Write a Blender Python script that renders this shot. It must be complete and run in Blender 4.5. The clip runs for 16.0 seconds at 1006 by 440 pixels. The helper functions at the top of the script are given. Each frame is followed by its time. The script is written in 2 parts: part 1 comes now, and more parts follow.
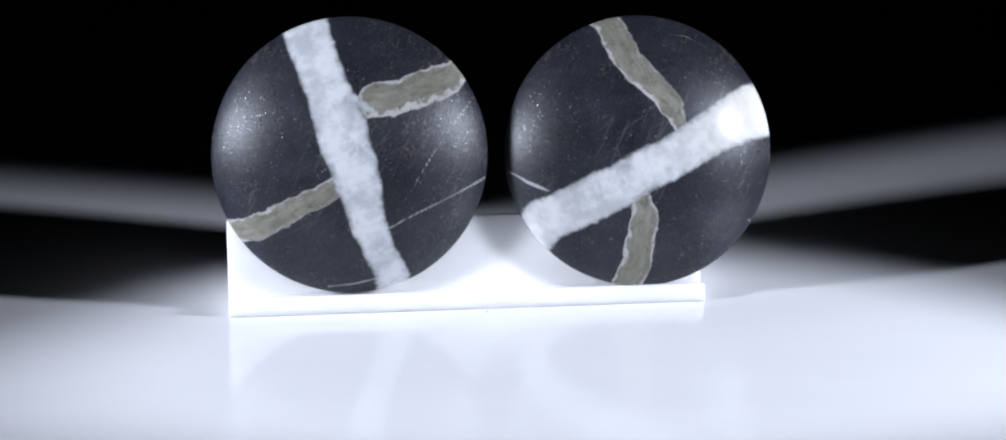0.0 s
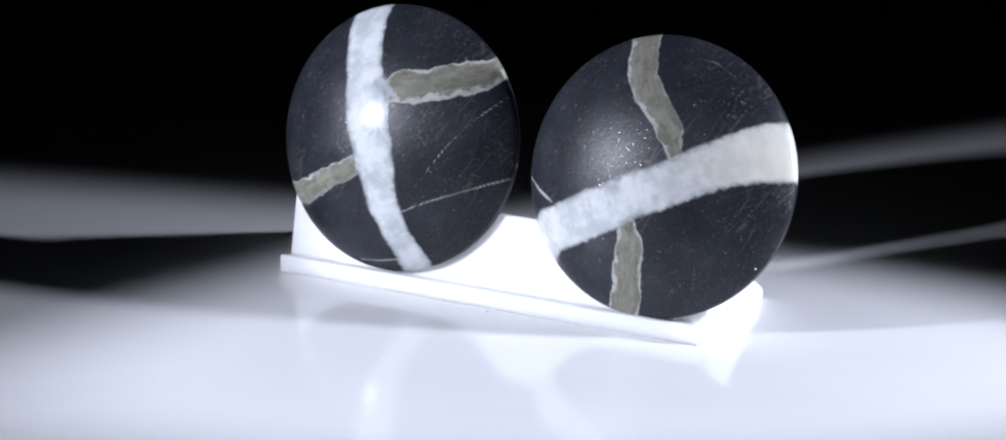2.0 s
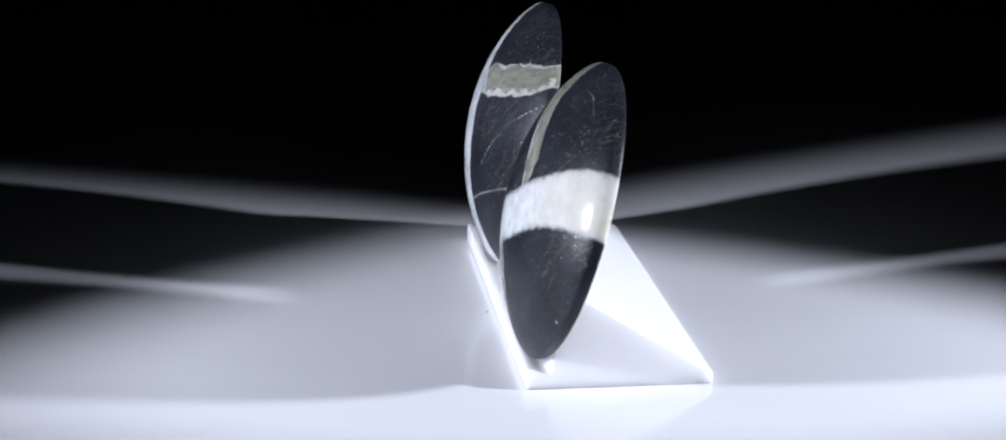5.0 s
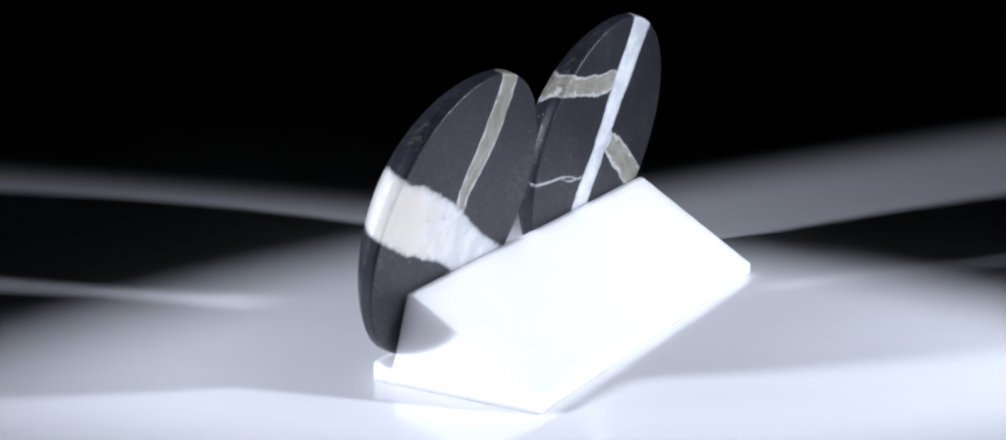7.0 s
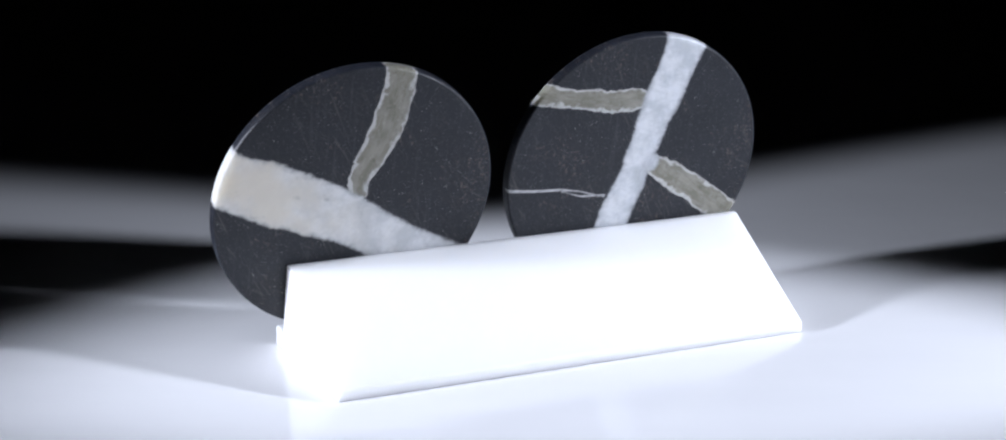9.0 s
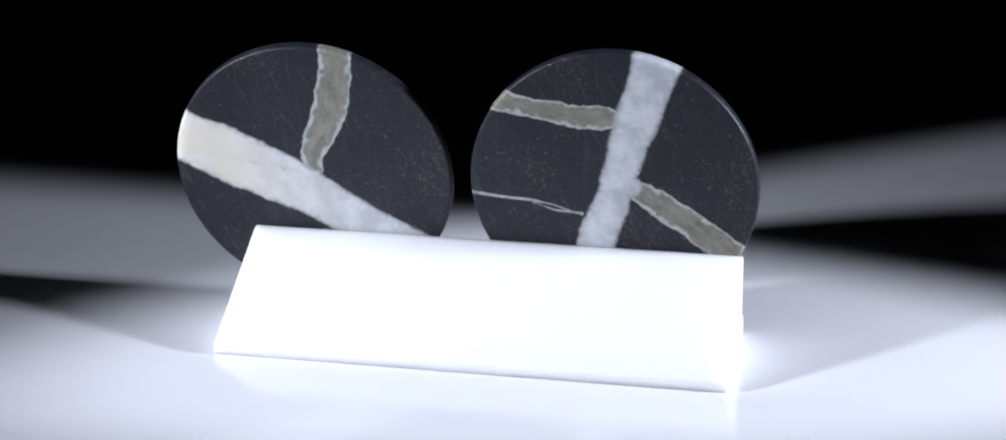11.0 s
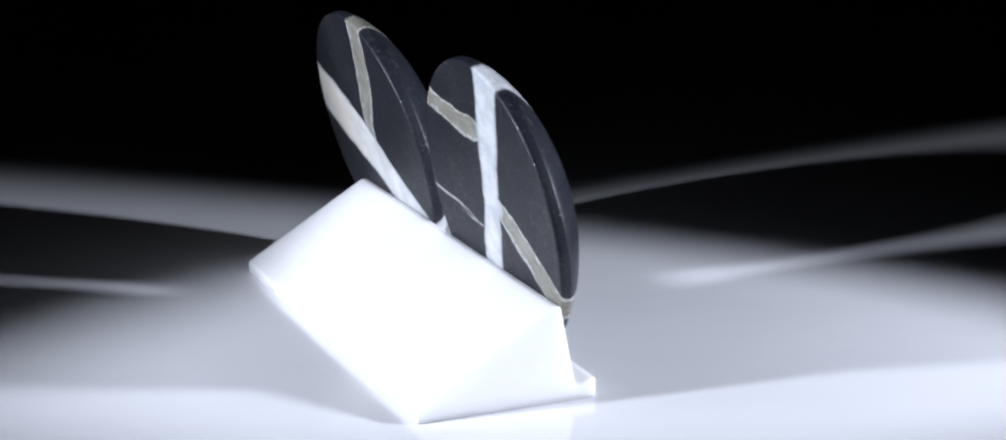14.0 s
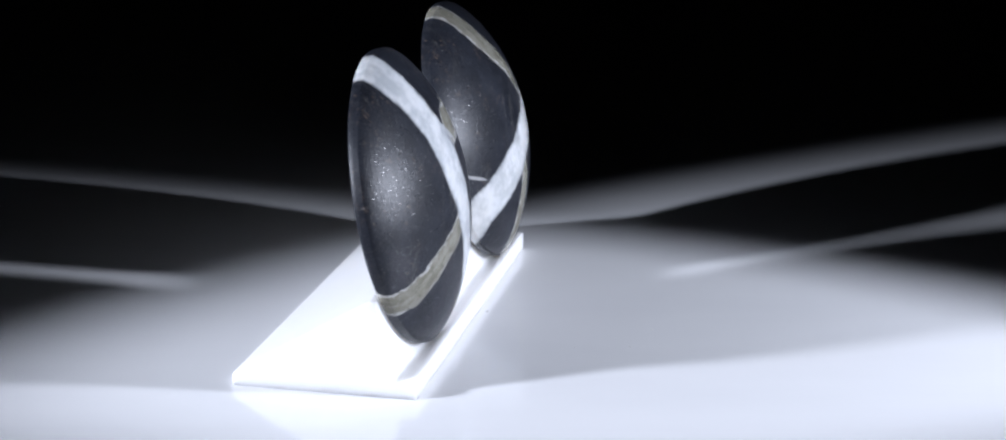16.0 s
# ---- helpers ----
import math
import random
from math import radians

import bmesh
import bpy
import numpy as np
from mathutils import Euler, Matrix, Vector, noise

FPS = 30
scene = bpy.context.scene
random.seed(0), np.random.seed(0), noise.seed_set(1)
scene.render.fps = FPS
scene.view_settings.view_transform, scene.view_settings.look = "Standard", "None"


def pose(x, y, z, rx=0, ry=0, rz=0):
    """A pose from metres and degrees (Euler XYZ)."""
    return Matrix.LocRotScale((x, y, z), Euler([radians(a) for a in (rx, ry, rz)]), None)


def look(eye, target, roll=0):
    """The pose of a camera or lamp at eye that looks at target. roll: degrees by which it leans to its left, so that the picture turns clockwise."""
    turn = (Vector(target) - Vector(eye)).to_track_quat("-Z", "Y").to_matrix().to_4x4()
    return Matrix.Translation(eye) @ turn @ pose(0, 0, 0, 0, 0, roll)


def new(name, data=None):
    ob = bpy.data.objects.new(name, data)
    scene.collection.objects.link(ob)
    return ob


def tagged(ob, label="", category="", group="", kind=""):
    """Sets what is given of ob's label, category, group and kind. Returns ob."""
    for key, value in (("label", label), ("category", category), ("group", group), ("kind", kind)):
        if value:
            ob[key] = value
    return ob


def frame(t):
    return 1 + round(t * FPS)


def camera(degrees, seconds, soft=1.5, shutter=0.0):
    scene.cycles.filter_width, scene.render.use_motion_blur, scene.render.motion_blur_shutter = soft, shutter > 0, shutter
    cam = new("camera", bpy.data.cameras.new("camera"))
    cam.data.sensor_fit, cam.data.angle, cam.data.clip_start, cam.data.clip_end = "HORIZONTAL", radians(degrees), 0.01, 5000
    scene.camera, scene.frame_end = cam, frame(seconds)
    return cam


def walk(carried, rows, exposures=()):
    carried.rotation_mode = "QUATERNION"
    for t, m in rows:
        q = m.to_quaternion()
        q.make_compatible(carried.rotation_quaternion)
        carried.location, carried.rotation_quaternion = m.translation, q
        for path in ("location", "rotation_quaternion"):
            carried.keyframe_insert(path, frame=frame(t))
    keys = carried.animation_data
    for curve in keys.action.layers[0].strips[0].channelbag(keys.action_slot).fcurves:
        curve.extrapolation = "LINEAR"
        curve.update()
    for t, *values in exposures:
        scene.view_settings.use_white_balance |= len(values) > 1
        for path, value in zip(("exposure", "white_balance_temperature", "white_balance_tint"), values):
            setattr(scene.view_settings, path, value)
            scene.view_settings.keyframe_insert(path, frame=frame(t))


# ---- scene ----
MM = 0.001

# ---- camera: stands still before the slowly turning display ----
cam = camera(28.18, 16.0, soft=2.0, shutter=0.5)
EYE = (0.0, -277.7 * MM, 92.66 * MM)
STILL = Matrix.Translation(EYE) @ pose(0, 0, 0, 90 - 15.83, 0, -0.45) @ pose(0, 0, 0, 0, 0, 0.51)
walk(cam, [(0.0, STILL), (16.0, STILL)])

# ---- light: a dark studio, two small hard lamps low at either side ----
world = bpy.data.worlds.new("dark_studio")
scene.world = world
world.use_nodes = True
world.node_tree.nodes["Background"].inputs["Color"].default_value = (0.35, 0.4, 0.6, 1)
world.node_tree.nodes["Background"].inputs["Strength"].default_value = 0.013


def spot(name, eye, target, watts, half_angle, blend, radius):
    data = bpy.data.lights.new(name, "SPOT")
    data.energy, data.color = watts, (0.85, 0.91, 1.075)
    data.spot_size, data.spot_blend, data.shadow_soft_size = radians(2 * half_angle), blend, radius
    ob = new(name, data)
    ob.matrix_world = look([v * MM for v in eye], [v * MM for v in target])
    return ob


spot("spot_lamp_left", (-255, -119, 103), (90, 21, 0), 5.45, 11.5, 0.21, 0.012)
spot("spot_lamp_right", (275, -63, 103), (-9, -6.5, 0), 5.35, 10.75, 0.33, 0.012)


# ---- materials ----
class Nodes:
    """A short way to write node trees."""

    def __init__(self, name):
        self.material = bpy.data.materials.new(name)
        self.material.use_nodes = True
        self.tree = self.material.node_tree
        self.shader = self.tree.nodes["Principled BSDF"]

    def put(self, socket, value):
        if isinstance(value, bpy.types.NodeSocket):
            self.tree.links.new(value, socket)
        elif value is not None:
            socket.default_value = value

    def node(self, kind, out=0, settings=None, **inputs):
        n = self.tree.nodes.new(kind)
        for key, value in (settings or {}).items():
            setattr(n, key, value)
        for key, value in inputs.items():
            self.put(n.inputs[int(key[1:])] if key[0] == "i" and key[1:].isdigit() else n.inputs[key.replace("_", " ")], value)
        return n.outputs[out]

    def coords(self):
        return self.node("ShaderNodeTexCoord", 3)

    def noise(self, scale, detail=4.0, rough=0.55, vector=None):
        return self.node("ShaderNodeTexNoise", 0, None, Vector=vector if vector else self.coords(), Scale=scale, Detail=detail, Roughness=rough)

    def math(self, op, a, b=None, c=None):
        return self.node("ShaderNodeMath", 0, {"operation": op}, i0=a, i1=b, i2=c)

    def ramp(self, value, lo, hi, a=0.0, b=1.0):
        return self.node("ShaderNodeMapRange", 0, {"interpolation_type": "SMOOTHSTEP"}, i0=value, i1=lo, i2=hi, i3=a, i4=b)

    def mix(self, factor, a, b):
        n = self.tree.nodes.new("ShaderNodeMix")
        n.data_type = "RGBA"
        for key, value in ((0, factor), (6, a), (7, b)):
            self.put(n.inputs[key], value)
        return n.outputs[2]

    def attribute(self, name):
        return self.node("ShaderNodeAttribute", 2, {"attribute_name": name})

    def bump(self, height, strength, distance):
        return self.node("ShaderNodeBump", 0, None, Height=height, Strength=strength, Distance=distance)

    def finish(self, **inputs):
        for key, value in inputs.items():
            self.put(self.shader.inputs[key.replace("_", " ")], value)
        return self.material


def rgb(r, g, b):
    return (r, g, b, 1.0)


def acrylic():
    """Polished white sheet with fine waviness; the lamps' uneven beams are painted in as faint streaks."""
    n = Nodes("white_acrylic")
    beam_streaks = n.noise(1.0, 5.0, 0.6, n.node("ShaderNodeMapping", 0, None, Vector=n.coords(), Scale=(12.0, 45.0, 12.0)))
    colour = n.mix(beam_streaks, rgb(0.762, 0.766, 0.786), rgb(0.855, 0.857, 0.868))
    rough = n.ramp(n.noise(60.0, 6.0, 0.7), 0.3, 0.75, 0.08, 0.16)
    return n.finish(Base_Color=colour, Roughness=rough, Specular_IOR_Level=0.28, Normal=n.bump(n.noise(35.0, 2.0), 0.04, 0.002))


def printed():
    """Matt white plastic of the display stand."""
    n = Nodes("white_plastic")
    colour = n.mix(n.noise(180.0, 4.0), rgb(0.93, 0.915, 0.905), rgb(0.955, 0.942, 0.934))
    layers = n.noise(1500.0, 3.0)
    return n.finish(Base_Color=colour, Roughness=0.5, Subsurface_Weight=0.85, Subsurface_Radius=(1.0, 0.97, 0.94), Subsurface_Scale=0.004, Normal=n.bump(layers, 0.15, 0.0001))


def dark_cloth():
    n = Nodes("dark_cloth")
    # cloth is never in view; its tone is raised to bounce light into the blacks
    return n.finish(Base_Color=n.mix(n.noise(30.0), rgb(0.17, 0.135, 0.155), rgb(0.22, 0.175, 0.20)), Roughness=0.95)


def veined_stone():
    """Dark slate-grey stone crossed by white quartz and olive-grey calcite. The attributes hold the way to each vein's edge in
    millimetres, negative inside, the place along and across the nearest vein, how wide its pale rim is, and where the polished dome ends at the matt sawn back."""
    n = Nodes("veined_stone")
    where = n.coords()

    def centred(value):
        return n.math("SUBTRACT", value, 0.5)

    def total(*terms):
        result = None
        for value, weight in terms:
            term = n.math("MULTIPLY", value, weight)
            result = term if result is None else n.math("ADD", result, term)
        return result

    def drawn_out(kind, along, across):
        """Noise stretched along a vein or across it."""
        spread = n.node("ShaderNodeCombineXYZ", 0, None, X=n.math("MULTIPLY", n.attribute(kind + "_along"), along), Y=n.math("MULTIPLY", n.attribute(kind + "_across"), across))
        return n.noise(1.0, 4.0, 0.6, spread)

    fine = centred(n.noise(2200.0, 5.0, 0.7, where))
    middling = centred(n.noise(620.0, 4.0, 0.6, where))
    broad = centred(n.noise(210.0, 2.0, 0.5, where))
    fringe = centred(drawn_out("quartz", 2.6, 0.35))
    quartz_way = n.math("ADD", n.attribute("quartz"), total((fine, 0.4), (middling, 0.8), (broad, 1.0), (fringe, 0.45)))
    calcite_way = n.math("ADD", n.attribute("calcite"), total((fine, 0.5), (middling, 1.0), (broad, 1.2)))
    hair_way = n.math("ADD", n.attribute("hairline"), total((fine, 0.09), (middling, 0.12), (broad, 0.3)))
    in_quartz = n.ramp(quartz_way, 0.20, -0.38)
    in_calcite = n.ramp(calcite_way, 0.10, -0.14)
    in_hair = n.math("MULTIPLY", n.ramp(hair_way, 0.07, -0.12), n.ramp(n.noise(420.0, 3.0, 0.6, where), 0.30, 0.62, 0.5, 1.0))
    # dark matrix: fine grain, broad cloud, pale specks, worn scratches in several directions
    grain = n.noise(3000.0, 4.0, 0.75, where)
    cloud = n.noise(110.0, 4.0, 0.6, where)
    dark = n.mix(n.ramp(cloud, 0.35, 0.65), rgb(0.0102, 0.0116, 0.0160), rgb(0.0192, 0.0218, 0.0298))
    dark = n.mix(n.ramp(grain, 0.50, 0.74), dark, rgb(0.040, 0.043, 0.053))
    # flat back darkened in colour, standing in for the weaker light on it
    dark = n.mix(n.ramp(n.attribute("dome"), 0.0, 1.0, 0.75, 0.0), dark, rgb(0.0060, 0.0070, 0.0095))
    rust = n.math("MULTIPLY", n.ramp(n.noise(150.0, 3.0, 0.6, where), 0.50, 0.66), n.ramp(n.noise(1700.0, 3.0, 0.6, where), 0.54, 0.68, 0.0, 0.8))
    dark = n.mix(rust, dark, rgb(0.11, 0.082, 0.068))
    for scale, lo, hi in ((900.0, 0.11, 0.05), (1900.0, 0.16, 0.07)):
        cells = n.node("ShaderNodeTexVoronoi", 0, None, Vector=where, Scale=scale)
        spots = n.math("MULTIPLY", n.ramp(cells, lo, hi), n.ramp(n.noise(scale * 0.4, 2.0, 0.5, where), 0.47, 0.64, 0.0, 0.85))
        dark = n.mix(spots, dark, rgb(0.28, 0.27, 0.26))
    worn = n.ramp(n.noise(70.0, 4.0, 0.6, where), 0.36, 0.70)
    for turn, length, low in ((-0.42, 110.0, 0.60), (-0.58, 170.0, 0.61), (-1.05, 150.0, 0.63), (0.25, 140.0, 0.66)):
        stretched = n.node("ShaderNodeMapping", 0, None, Vector=n.node("ShaderNodeMapping", 0, None, Vector=where, Rotation=(0.0, turn, 0.0)), Scale=(2600.0, 300.0, length))
        scratch = n.math("MULTIPLY", n.ramp(n.noise(1.0, 2.0, 0.5, stretched), low, low + 0.11, 0.0, 0.22), worn)
        dark = n.mix(scratch, dark, rgb(0.19, 0.178, 0.16))
    sawn = n.node("ShaderNodeMapping", 0, None, Vector=where, Rotation=(0.0, 0.12, 0.0), Scale=(1500.0, 300.0, 60.0))
    sawn = n.math("MULTIPLY", n.ramp(n.noise(1.0, 3.0, 0.6, sawn), 0.54, 0.72, 0.0, 0.12), n.math("SUBTRACT", 1.0, n.attribute("dome")))
    dark = n.mix(sawn, dark, rgb(0.09, 0.092, 0.098))
    # quartz: milky with clearer blue-grey clouds, fibrous from edge to edge, creamier where it is stained
    stain = n.attribute("stain")
    milk = n.mix(stain, rgb(0.60, 0.612, 0.628), rgb(0.63, 0.63, 0.62))
    clear = n.mix(stain, rgb(0.415, 0.435, 0.457), rgb(0.50, 0.505, 0.505))
    clouds = total((n.noise(240.0, 3.0, 0.5, where), 0.65), (n.noise(800.0, 5.0, 0.6, where), 0.35))
    quartz = n.mix(n.ramp(clouds, 0.40, 0.62), milk, clear)
    quartz = n.mix(n.ramp(drawn_out("quartz", 1.9, 0.22), 0.46, 0.74, 0.0, 0.45), quartz, clear)
    quartz = n.mix(n.ramp(n.noise(1900.0, 4.0, 0.7, where), 0.54, 0.72, 0.0, 0.2), quartz, rgb(0.70, 0.70, 0.69))
    quartz = n.mix(n.math("MULTIPLY", stain, n.ramp(n.noise(130.0, 3.0, 0.55, where), 0.36, 0.62, 0.08, 0.8)), quartz, rgb(0.60, 0.56, 0.475))
    quartz = n.mix(n.ramp(n.noise(380.0, 4.0, 0.6, where), 0.60, 0.76, 0.0, 0.5), quartz, rgb(0.28, 0.285, 0.28))
    quartz = n.mix(n.ramp(n.math("ADD", quartz_way, n.math("MULTIPLY", middling, 1.6)), -0.9, 0.05, 0.0, 0.6), quartz, rgb(0.25, 0.26, 0.27))
    # quartz toned down on the back as well, painting in its dimmer light
    quartz = n.mix(n.ramp(n.attribute("dome"), 0.0, 1.0, 0.14, 0.0), quartz, n.mix(stain, rgb(0.36, 0.365, 0.365), rgb(0.40, 0.37, 0.31)))
    # calcite: olive and clear, streaked along its length, with thin pale rims of uneven width
    streak = drawn_out("calcite", 0.28, 0.9)
    olive = n.mix(n.ramp(streak, 0.34, 0.68), rgb(0.160, 0.154, 0.124), rgb(0.245, 0.238, 0.203))
    olive = n.mix(n.ramp(n.noise(1500.0, 5.0, 0.7, where), 0.52, 0.74, 0.0, 0.5), olive, rgb(0.34, 0.333, 0.305))
    olive = n.mix(n.ramp(n.noise(700.0, 4.0, 0.6, where), 0.55, 0.70, 0.0, 0.55), olive, rgb(0.10, 0.094, 0.074))
    olive = n.mix(n.ramp(drawn_out("calcite", 0.35, 2.4), 0.62, 0.72, 0.0, 0.25), olive, rgb(0.42, 0.41, 0.375))
    width = n.math("MULTIPLY", n.attribute("rim"), n.ramp(n.noise(420.0, 4.0, 0.6, where), 0.34, 0.66, 0.18, 1.05))
    rim = n.ramp(n.math("ADD", calcite_way, width), -0.20, 0.20)
    rim = n.math("MULTIPLY", rim, n.ramp(n.attribute("rim"), 0.0, 0.5, 0.35, 1.0))
    rim = n.math("MULTIPLY", rim, n.ramp(n.noise(1000.0, 5.0, 0.7, where), 0.30, 0.52, 0.35, 1.0))
    calcite = n.mix(rim, olive, rgb(0.45, 0.445, 0.425))
    colour = n.mix(in_hair, dark, rgb(0.38, 0.38, 0.38))
    colour = n.mix(in_calcite, colour, calcite)
    colour = n.mix(in_quartz, colour, quartz)
    in_vein = n.math("MAXIMUM", in_quartz, in_calcite)
    dome = n.attribute("dome")
    in_matrix = n.math("SUBTRACT", 1.0, in_vein)
    # mica flakes lie at odd angles and flash one by one; a few are as bright as mirrors
    flakes = n.tree.nodes.new("ShaderNodeTexVoronoi")
    n.put(flakes.inputs["Vector"], where)
    n.put(flakes.inputs["Scale"], 3600.0)
    odds = n.node("ShaderNodeTexWhiteNoise", 0, {"noise_dimensions": "3D"}, Vector=flakes.outputs["Position"])
    core = n.math("MULTIPLY", n.ramp(flakes.outputs["Distance"], 0.42, 0.28), in_matrix)
    mirror = n.math("MULTIPLY", n.ramp(odds, 0.62, 0.92), core)
    rough = n.node("ShaderNodeMapRange", 0, None, i0=in_vein, i1=0.0, i2=1.0, i3=0.39, i4=0.18)
    rough = n.math("ADD", rough, n.math("MULTIPLY", centred(cloud), 0.12))
    rough = n.math("ADD", rough, n.ramp(dome, 0.0, 1.0, 0.12, 0.0))
    rough = n.math("MAXIMUM", n.math("SUBTRACT", rough, n.math("MULTIPLY", mirror, 0.15)), 0.10)
    height = n.math("ADD", n.math("MULTIPLY", grain, n.math("SUBTRACT", 1.0, n.math("MULTIPLY", in_vein, 0.93))), n.math("MULTIPLY", in_vein, 0.3))
    tilt = n.node("ShaderNodeVectorMath", 0, {"operation": "SUBTRACT"}, i0=flakes.outputs["Color"], i1=(0.5, 0.5, 0.5))
    amount = n.math("ADD", n.math("MULTIPLY", core, 0.16), n.math("MULTIPLY", mirror, 0.16))
    tilt = n.node("ShaderNodeVectorMath", 0, {"operation": "SCALE"}, i0=tilt, Scale=amount)
    normal = n.node("ShaderNodeVectorMath", 0, {"operation": "ADD"}, i0=n.bump(height, 0.7, 0.000045), i1=tilt)
    normal = n.node("ShaderNodeVectorMath", 0, {"operation": "NORMALIZE"}, i0=normal)
    gloss = n.math("ADD", n.math("SUBTRACT", n.ramp(dome, 0.0, 1.0, 0.34, 0.29), n.math("MULTIPLY", in_vein, 0.14)), n.math("MULTIPLY", mirror, 0.36))
    return n.finish(Base_Color=colour, Roughness=rough, Normal=normal, Specular_IOR_Level=gloss,
                    Subsurface_Weight=n.math("MULTIPLY", in_vein, 0.8), Subsurface_Radius=(1.0, 0.94, 0.85), Subsurface_Scale=0.004)


def lint():
    n = Nodes("pale_lint")
    return n.finish(Base_Color=n.mix(n.noise(4000.0), rgb(0.80, 0.79, 0.77), rgb(0.90, 0.90, 0.89)), Roughness=0.6)


def grit():
    n = Nodes("brown_grit")
    return n.finish(Base_Color=n.mix(n.noise(4000.0), rgb(0.10, 0.07, 0.06), rgb(0.16, 0.12, 0.11)), Roughness=0.8)


ACRYLIC, PLASTIC, CLOTH, STONE, LINT, GRIT = acrylic(), printed(), dark_cloth(), veined_stone(), lint(), grit()


# ---- helpers for meshes ----
def part(name, bm, material, parent=None, label="", smooth=False):
    data = bpy.data.meshes.new(name)
    bmesh.ops.recalc_face_normals(bm, faces=bm.faces)
    bm.to_mesh(data)
    bm.free()
    data.materials.append(material)
    if smooth:
        data.shade_smooth()
    ob = new(name, data)
    ob.parent = parent
    if label:
        tagged(ob, label)
    return ob


def box(bm, lo, hi):
    made = bmesh.ops.create_cube(bm, size=1)["verts"]
    for v in made:
        v.co = [(lo[i] + hi[i]) / 2 + v.co[i] * (hi[i] - lo[i]) for i in range(3)]


def prism(profile, x0, x1, bevel, segments=3):
    """A profile in the y-z plane, drawn out along x, with rounded edges; all in millimetres."""
    bm = bmesh.new()
    a = [bm.verts.new((x0 * MM, y * MM, z * MM)) for y, z in profile]
    b = [bm.verts.new((x1 * MM, y * MM, z * MM)) for y, z in profile]
    bm.faces.new(a)
    bm.faces.new(b[::-1])
    for i in range(len(profile)):
        j = (i + 1) % len(profile)
        bm.faces.new((a[i], b[i], b[j], a[j]))
    bmesh.ops.recalc_face_normals(bm, faces=bm.faces)
    bmesh.ops.bevel(bm, geom=[e for e in bm.edges if max(v.co.z for v in e.verts) > 0.1 * MM], offset=bevel * MM, segments=segments, affect="EDGES", profile=0.5, clamp_overlap=True)
    return bm


# ---- setting ----
def build_setting():
    bm = bmesh.new()
    box(bm, (-1.2, -1.2, -0.012), (1.2, 1.2, 0.0))
    tagged(part("floor", bm, ACRYLIC), "glossy white acrylic sheet under the display", "surface", kind="structure")
    # walls and ceiling are added out of view, as an enclosure that returns faint light
    for name, lo, hi in (("wall_north", (-1.2, 1.2, -0.012), (1.2, 1.25, 1.4)), ("wall_south", (-1.2, -1.25, -0.012), (1.2, -1.2, 1.4)),
                         ("wall_east", (1.2, -1.25, -0.012), (1.25, 1.25, 1.4)), ("wall_west", (-1.25, -1.25, -0.012), (-1.2, 1.25, 1.4)),
                         ("ceiling", (-1.25, -1.25, 1.4), (1.25, 1.25, 1.45))):
        bm = bmesh.new()
        box(bm, lo, hi)
        tagged(part(name, bm, CLOTH), "unseen dark cloth added to close the studio and bounce faint light", "backdrop", kind="structure")


# ---- the display stand: sloping back, steep rest, dished ledge and low front lip, moulded in one piece ----
def build_stand():
    profile = [(1.2, 0.05), (26.0, 0.05), (26.0, 1.6), (7.3, 12.9), (6.35, 12.9), (4.15, 2.2), (3.5, 2.15), (1.9, 2.75), (1.2, 2.75)]
    stand = part("display_stand", prism(profile, -37.3, 32.7, 0.25), PLASTIC)
    return tagged(stand, "white translucent plastic wedge display stand on glossy white sheet", "display stand")


# ---- the two round cabochons ----
RADIUS, WALL, HEIGHT = 20.0, 1.4, 8.93


def outline():
    """Radius and height of the rings, from the middle of the flat back to the top of the dome."""
    rows = [(r, 0.0) for r in np.linspace(0.0, 19.62, 60)]
    rows += [(19.70, 0.0), (19.74, 0.01), (19.88, 0.11), (19.97, 0.32), (RADIUS, 0.75), (RADIUS, WALL)]
    for k in np.linspace(0.02, 1.0, 90) ** 1.3:
        r = math.cos(k * math.pi / 2)
        rows.append((RADIUS * r, WALL + (HEIGHT - WALL) * (1 - r * r) ** 0.79))
    return rows


def way_to(line, u, v):
    """For a band along a line of (u, v, half width): the way to its edge, negative inside, and the place along and across it."""
    best, along, across = np.full(u.shape, 1e3), np.zeros(u.shape), np.zeros(u.shape)
    gone = 0.0
    for (u0, v0, w0), (u1, v1, w1) in zip(line, line[1:]):
        du, dv = u1 - u0, v1 - v0
        length = math.hypot(du, dv)
        k = np.clip(((u - u0) * du + (v - v0) * dv) / length ** 2, 0, 1)
        way = np.hypot(u - u0 - k * du, v - v0 - k * dv) - (w0 + k * (w1 - w0))
        nearer = way < best
        best = np.where(nearer, way, best)
        along = np.where(nearer, gone + k * length, along)
        across = np.where(nearer, (du * (v - v0) - dv * (u - u0)) / length, across)
        gone += length
    return best, along, across


def beyond(line):
    """The line drawn out past its far end, so that it leaves the stone."""
    (u0, v0, w0), (u1, v1, w1) = line[-2:]
    far = 6.0 / math.hypot(u1 - u0, v1 - v0)
    return [*line, (u1 + far * (u1 - u0), v1 + far * (v1 - v0), w1)]


NOWHERE = [(60.0, 0.0, 0.1), (61.0, 0.0, 0.1)]
LOOKS = {"quartz": "milky white quartz vein", "calcite": "olive-grey calcite vein with pale rims", "hairline": "thin pale hairline vein"}


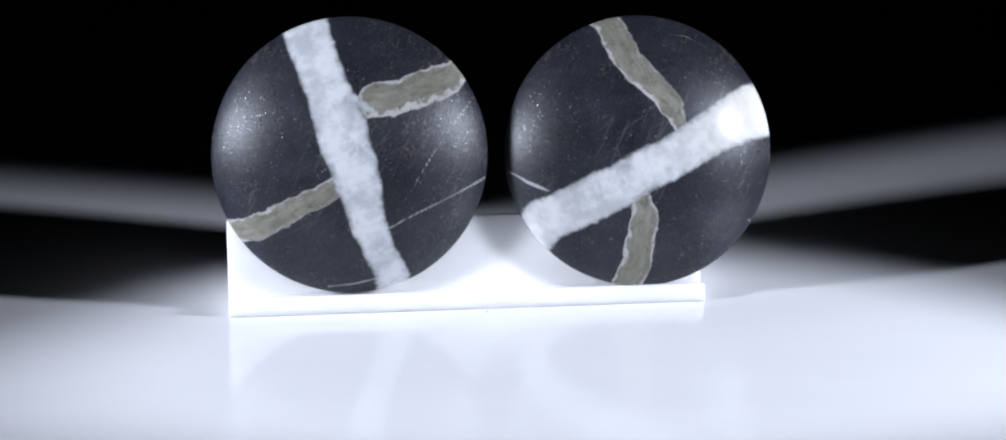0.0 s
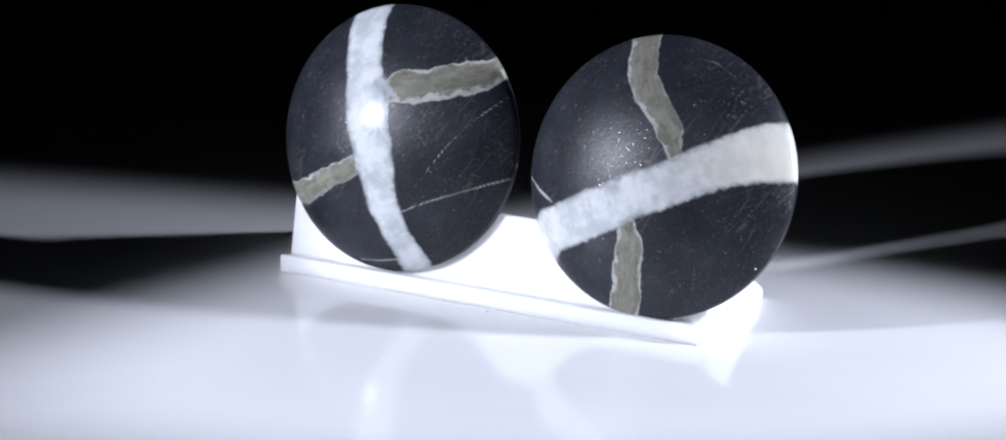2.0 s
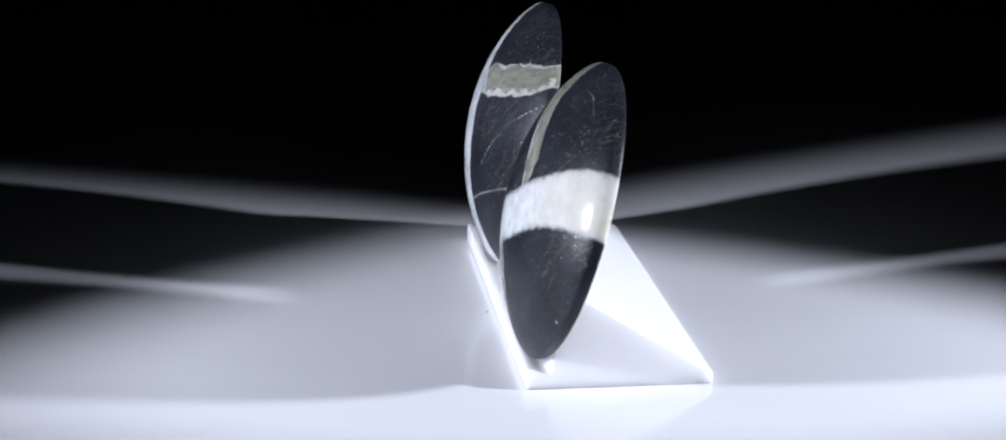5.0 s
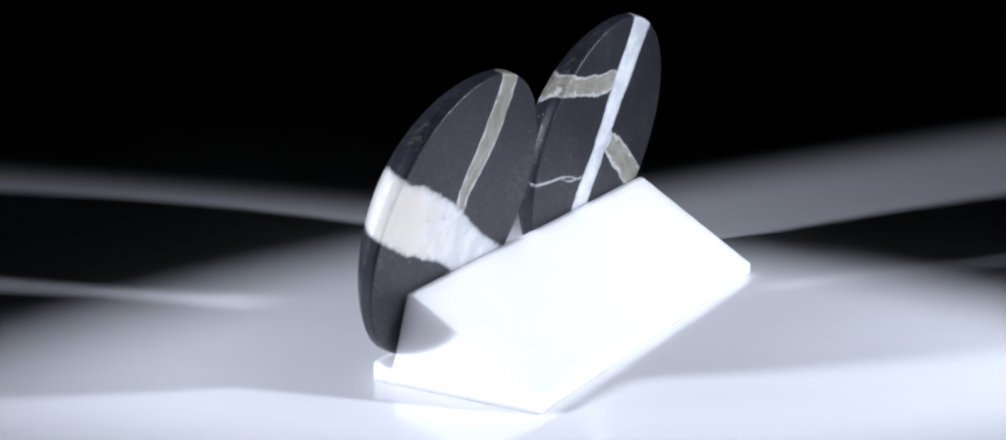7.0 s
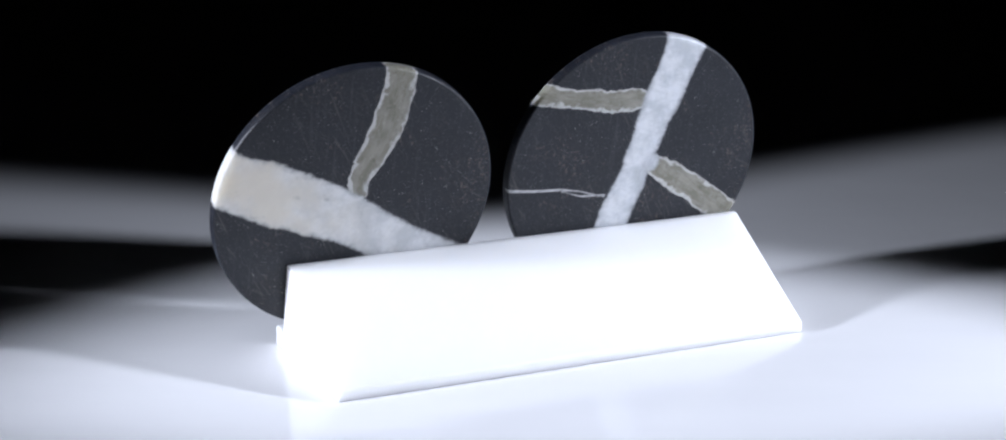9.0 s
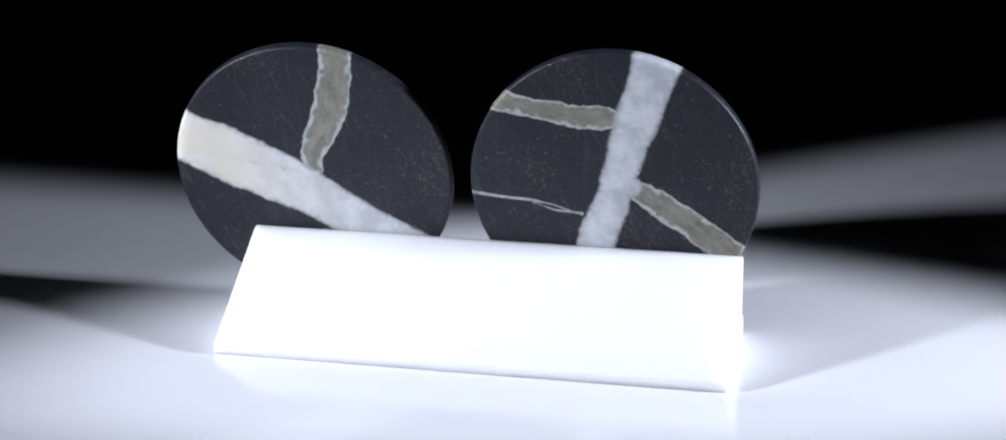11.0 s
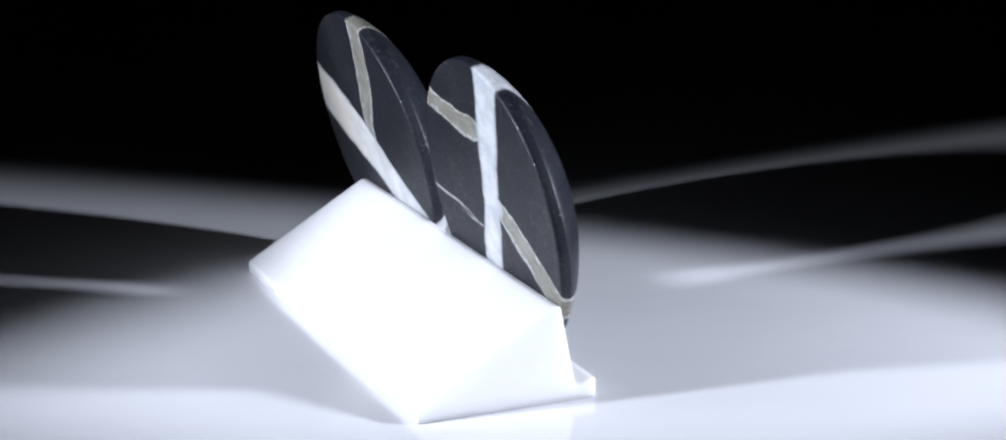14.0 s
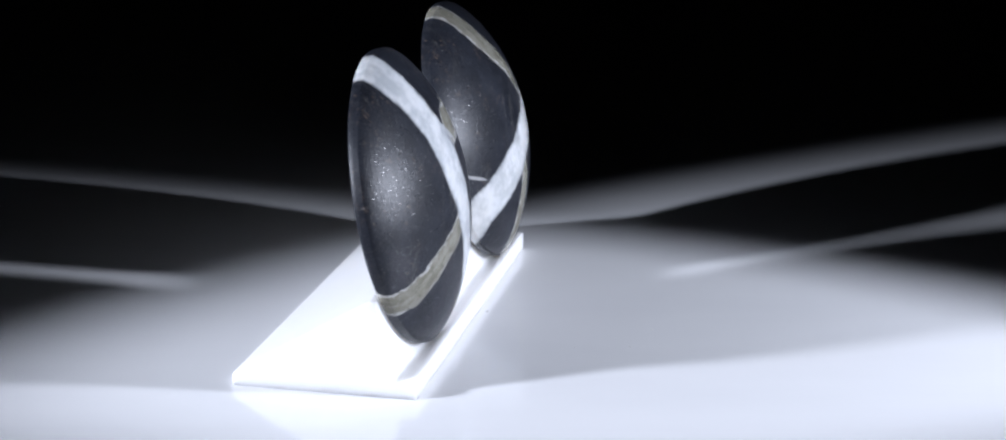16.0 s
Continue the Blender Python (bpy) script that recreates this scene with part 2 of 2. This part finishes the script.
def build_cabochon(label, veins, stain, lift):
    """veins: rows of part name, kind, line on the dome, line on the flat back, and for calcite the width of the pale rim to the left
    and right of the line, first on the dome and then on the back. lift: millimetres by which the
    top of the dome lies above its middle."""
    rows, around = outline(), 288
    ring = np.arange(around) * 2 * math.pi / around
    r = np.array([a for a, _ in rows])[:, None]
    w = np.repeat(np.array([b for _, b in rows]), around)
    u, v = (r * np.cos(ring)).ravel(), (r * np.sin(ring)).ravel()
    v = v + lift * np.clip((w - WALL) / (HEIGHT - WALL), 0, 1)
    places = np.stack([u, -w, v], 1)
    i, j = np.meshgrid(np.arange(len(rows) - 1), np.arange(around), indexing="ij")
    k = (j + 1) % around
    quads = np.stack([i * around + j, i * around + k, (i + 1) * around + k, (i + 1) * around + j], -1).reshape(-1, 4)
    # normals of the whole surface, so that the parts meet without a seam
    a, b, c, d = (places[quads[:, n]] for n in range(4))
    area = np.cross(c - a, d - b)
    normals = np.zeros_like(places)
    for n in range(4):
        np.add.at(normals, quads[:, n], area)
    normals[:around], normals[-around:] = (0, 1, 0), (0, -1, 0)
    normals /= np.maximum(np.linalg.norm(normals, axis=1), 1e-9)[:, None]
    depth = np.clip(w / 3.5, 0, 1)
    fields = {name: np.full(len(u), 50.0) for name in ("quartz", "calcite", "hairline")}
    fields.update({kind + place: np.zeros(len(u)) for kind in ("quartz", "calcite", "hairline") for place in ("_along", "_across")})
    fields["rim"] = np.zeros(len(u))
    fields["dome"] = (w > 0.05).astype(float)
    fields["stain"] = stain * np.clip((u + 6.0) / 18.0, 0.15, 1) * np.clip(1.25 - w / 9.0, 0.4, 1)
    owner, nearest = np.zeros(len(quads), int), np.zeros(len(quads))
    for number, (_, kind, front, back, *rims) in enumerate(veins, 1):
        mix = (depth > 0.3).astype(float) if kind == "hairline" else depth
        way, along, across = (f * mix + g * (1 - mix) for f, g in zip(way_to(front, u, v), way_to(back, u, v)))
        closer = way < fields[kind]
        fields[kind] = np.where(closer, way, fields[kind])
        fields[kind + "_along"] = np.where(closer, along + 37.0 * number, fields[kind + "_along"])
        fields[kind + "_across"] = np.where(closer, across, fields[kind + "_across"])
        if rims:
            left, right = (rims[0][n] * mix + rims[0][n + 2] * (1 - mix) for n in (0, 1))
            fields["rim"] = np.where(closer, np.where(across > 0, left, right), fields["rim"])
        middle = way[quads].mean(1)
        taken = (middle < 0) & (middle < nearest)
        owner[taken], nearest[taken] = number, middle[taken]
    stone = tagged(new("round_cabochon"), label, "gemstone", "pair of cabochons on the stand")
    for number, name in enumerate(["body"] + [row[0] for row in veins]):
        mine = quads[owner == number]
        if not len(mine):
            continue
        used, flat = np.unique(mine, return_inverse=True)
        data = bpy.data.meshes.new(name)
        data.from_pydata((places[used] * MM).tolist(), [], flat.reshape(-1, 4).tolist())
        for field, values in fields.items():
            if not field.startswith("hairline_"):
                data.attributes.new(field, "FLOAT", "POINT").data.foreach_set("value", values[used].astype(np.float32))
        data.validate()
        data.shade_smooth()
        data.normals_split_custom_set_from_vertices(normals[used].tolist())
        data.materials.append(STONE)
        ob = new(name, data)
        ob.parent = stone
        if name != "body":
            tagged(ob, LOOKS[veins[number - 1][1]])
    return stone


def build_first_cabochon():
    band_front = [(-7.0, 21.5, 3.6), (-6.2, 18.4, 3.5), (-4.9, 13.7, 3.2), (-3.6, 9.8, 3.2), (-2.2, 5.7, 3.8), (-1.2, 2.1, 3.7), (-0.1, -1.4, 3.4),
                  (0.9, -5.2, 3.0), (1.4, -7.8, 2.7), (2.2, -10.5, 2.4), (3.6, -14.0, 2.3), (5.8, -18.0, 2.4)]
    band_back = [(-7.0, 22.0, 3.6), (-6.1, 19.2, 3.6), (-5.2, 16.2, 3.1), (-4.2, 13.0, 3.0), (-3.2, 10.2, 3.2), (-2.4, 7.6, 2.8), (-1.8, 5.2, 2.6),
                 (-0.8, 2.3, 2.4), (-0.3, -0.8, 2.4), (0.4, -3.3, 2.7), (1.5, -5.6, 2.7), (2.4, -8.9, 2.8), (5.2, -18.6, 2.8)]
    return build_cabochon("round dark grey stone cabochon with near-upright white quartz vein", [
        ("quartz_vein", "quartz", beyond(band_front), beyond(band_back)),
        ("quartz_spur", "quartz", [(-1.3, 8.0, 2.0), (0.6, 7.7, 1.1), (1.8, 7.0, 0.7), (3.4, 6.2, 0.1)], [(-1.6, 0.2, 1.6), (-2.7, 0.2, 1.5), (-3.3, 0.2, 0.9)]),
        ("side_vein", "calcite", beyond([(2.0, 7.6, 1.3), (2.8, 7.8, 2.3), (4.6, 8.0, 2.5), (7.0, 8.4, 2.5), (9.4, 9.2, 2.5), (12.8, 10.2, 2.4), (16.8, 11.6, 1.9)]),
         beyond([(0.0, 10.4, 1.4), (2.2, 10.4, 1.9), (4.2, 10.4, 1.8), (7.3, 10.9, 1.7), (10.6, 11.4, 1.5), (13.2, 11.9, 1.5), (16.2, 12.5, 1.7)]), (0.55, 1.3, 0.45, 0.8)),
        ("side_vein", "calcite", beyond([(-2.4, -4.0, 1.4), (-4.8, -5.5, 1.4), (-7.1, -6.6, 1.5), (-9.8, -7.9, 1.8), (-12.5, -9.2, 1.9), (-15.7, -10.8, 2.0)]),
         beyond([(-2.6, 0.0, 1.4), (-4.0, -0.7, 1.8), (-6.3, -2.1, 2.0), (-9.2, -4.0, 2.0), (-12.3, -6.2, 2.1), (-16.0, -8.9, 2.1)]), (0.2, 0.4, 0.8, 0.6)),
        ("hairline_vein", "hairline", beyond([(4.5, -10.5, 0.10), (8.9, -8.4, 0.15), (13.8, -6.3, 0.15), (19.2, -3.9, 0.15)]),
         beyond([(4.1, -4.6, 0.12), (8.2, -3.2, 0.14), (11.3, -2.6, 0.18), (15.3, -2.4, 0.22), (19.6, -1.9, 0.24)])),
        ("hairline_vein", "hairline", [(5.2, -8.9, 0.0), (7.0, -6.6, 0.04), (9.0, -3.6, 0.11), (11.4, 0.1, 0.13), (14.5, 4.1, 0.11), (18.1, 8.1, 0.08)],
         [(4.1, -4.2, 0.16), (8.1, -4.0, 0.16), (11.3, -2.9, 0.1)]),
        ("hairline_vein", "hairline", [(-4.0, -18.9, 0.06), (-0.3, -18.6, 0.08), (4.4, -17.6, 0.08)], NOWHERE),
    ], 0.0, 0.6)


def build_second_cabochon():
    band_front = [(-20.5, -12.4, 3.8), (-16.2, -10.4, 3.5), (-13.6, -9.3, 3.3), (-10.8, -8.1, 3.3), (-8.2, -7.0, 3.3), (-5.2, -5.5, 3.3), (-1.6, -3.6, 3.2),
                  (2.5, -1.6, 3.2), (6.3, 0.4, 3.2), (10.2, 2.5, 3.4), (14.8, 4.6, 3.9), (19.5, 6.1, 4.4)]
    band_back = [(-21.0, -15.4, 3.6), (-11.9, -10.7, 3.7), (-6.0, -7.6, 3.8), (-3.2, -5.4, 3.5), (0.0, -3.3, 3.7), (4.0, -1.2, 4.1), (7.1, 0.1, 4.3),
                 (10.8, 1.8, 4.5), (14.9, 3.6, 4.4), (18.7, 5.4, 4.2)]
    return build_cabochon("round dark grey stone cabochon with slanting white quartz vein", [
        ("quartz_vein", "quartz", beyond(band_front), beyond(band_back)),
        ("side_vein", "calcite", beyond([(4.9, 2.6, 1.1), (4.4, 3.8, 1.2), (3.6, 6.0, 1.7), (1.4, 8.6, 1.9), (-0.9, 11.2, 2.0), (-2.6, 13.9, 2.2), (-3.5, 16.0, 2.2), (-4.3, 19.5, 2.3)]),
         beyond([(-0.1, 1.2, 1.3), (-0.1, 3.5, 1.7), (-1.1, 5.4, 2.0), (-2.3, 7.8, 2.3), (-3.3, 10.6, 2.5), (-4.0, 13.5, 2.3), (-4.6, 16.4, 2.3), (-4.9, 19.6, 2.4)]), (0.75, 0.3, 0.8, 0.8)),
        ("side_vein", "calcite", beyond([(-1.1, -7.4, 1.4), (-0.8, -9.6, 1.9), (-1.0, -12.3, 2.1), (-1.5, -15.8, 2.3), (-2.4, -19.3, 2.3)]),
         beyond([(-1.0, -10.0, 1.2), (-1.2, -13.5, 1.8), (-2.4, -19.3, 2.3)]), (0.5, 0.75, 0.5, 0.7)),
        ("hairline_vein", "hairline", [(-19.6, -2.6, 0.18), (-18.3, -3.4, 0.16), (-17.2, -4.2, 0.26), (-15.8, -4.9, 0.3), (-14.1, -5.7, 0.1)], NOWHERE),
        ("hairline_vein", "hairline", [(6.6, -9.0, -0.05), (6.3, -13.0, 0.0), (5.9, -17.5, -0.02)], NOWHERE),
        ("hairline_vein", "hairline", [(9.0, -8.5, -0.05), (8.7, -10.7, 0.0), (8.1, -15.9, 0.04), (7.7, -17.9, 0.0)], NOWHERE),
        ("hairline_vein", "hairline", [(1.5, 17.2, -0.05), (7.0, 16.6, 0.02), (12.5, 13.5, -0.04)], NOWHERE),
        ("hairline_vein", "hairline", NOWHERE, [(-9.0, 9.1, 0.0), (-13.1, 4.5, 0.05), (-16.6, 1.1, 0.02), (-19.8, -1.9, 0.0)]),
    ], 1.0, 1.0)


def build_dust(size, material=LINT, label="tiny pale dust speck lying on a surface"):
    """A flattened, uneven flake."""
    bm = bmesh.new()
    bmesh.ops.create_icosphere(bm, subdivisions=2, radius=size * MM)
    for v in bm.verts:
        v.co *= 1 + 0.5 * noise.noise(v.co * 3000.0)
        v.co.z *= 0.5
    return tagged(part("dust_speck", bm, material, smooth=True), label, "dust speck", "specks of dust")


build_setting()
STAND = build_stand()
FIRST, SECOND = build_first_cabochon(), build_second_cabochon()
FIRST_AT = pose(-19.21 * MM, 8.22 * MM, 22.02 * MM, -11.8, 0, 0.35)
SECOND_AT = pose(23.45 * MM, 8.66 * MM, 21.44 * MM, -15.5, 0, 0.68)
ON_STAND = [(STAND, pose(0, 0, 0)), (FIRST, FIRST_AT), (SECOND, SECOND_AT)]
for x, y, size in ((-12.6, -15.2, 0.13), (-10.6, -22.6, 0.12), (-2.7, -24.6, 0.13)):
    ON_STAND.append((build_dust(size), pose(x * MM, y * MM, 0.05 * MM)))
ON_STAND.append((build_dust(0.15, GRIT, "tiny brown grain of grit on glossy white sheet"), pose(0, 0, 0.06 * MM)))
ON_STAND.append((build_dust(0.14), SECOND_AT @ pose(16.2 * MM, -2.15 * MM, -10.8 * MM, 60)))


# ---- the slow clockwise turn of the stand and what leans on it ----
def motions():
    times = [n * 0.25 for n in range(65)]
    for thing, at in ON_STAND:
        walk(thing, [(t, pose(0, 0, 0, 0, 0, 7.51 - 18.108 * t) @ at) for t in times])


motions()
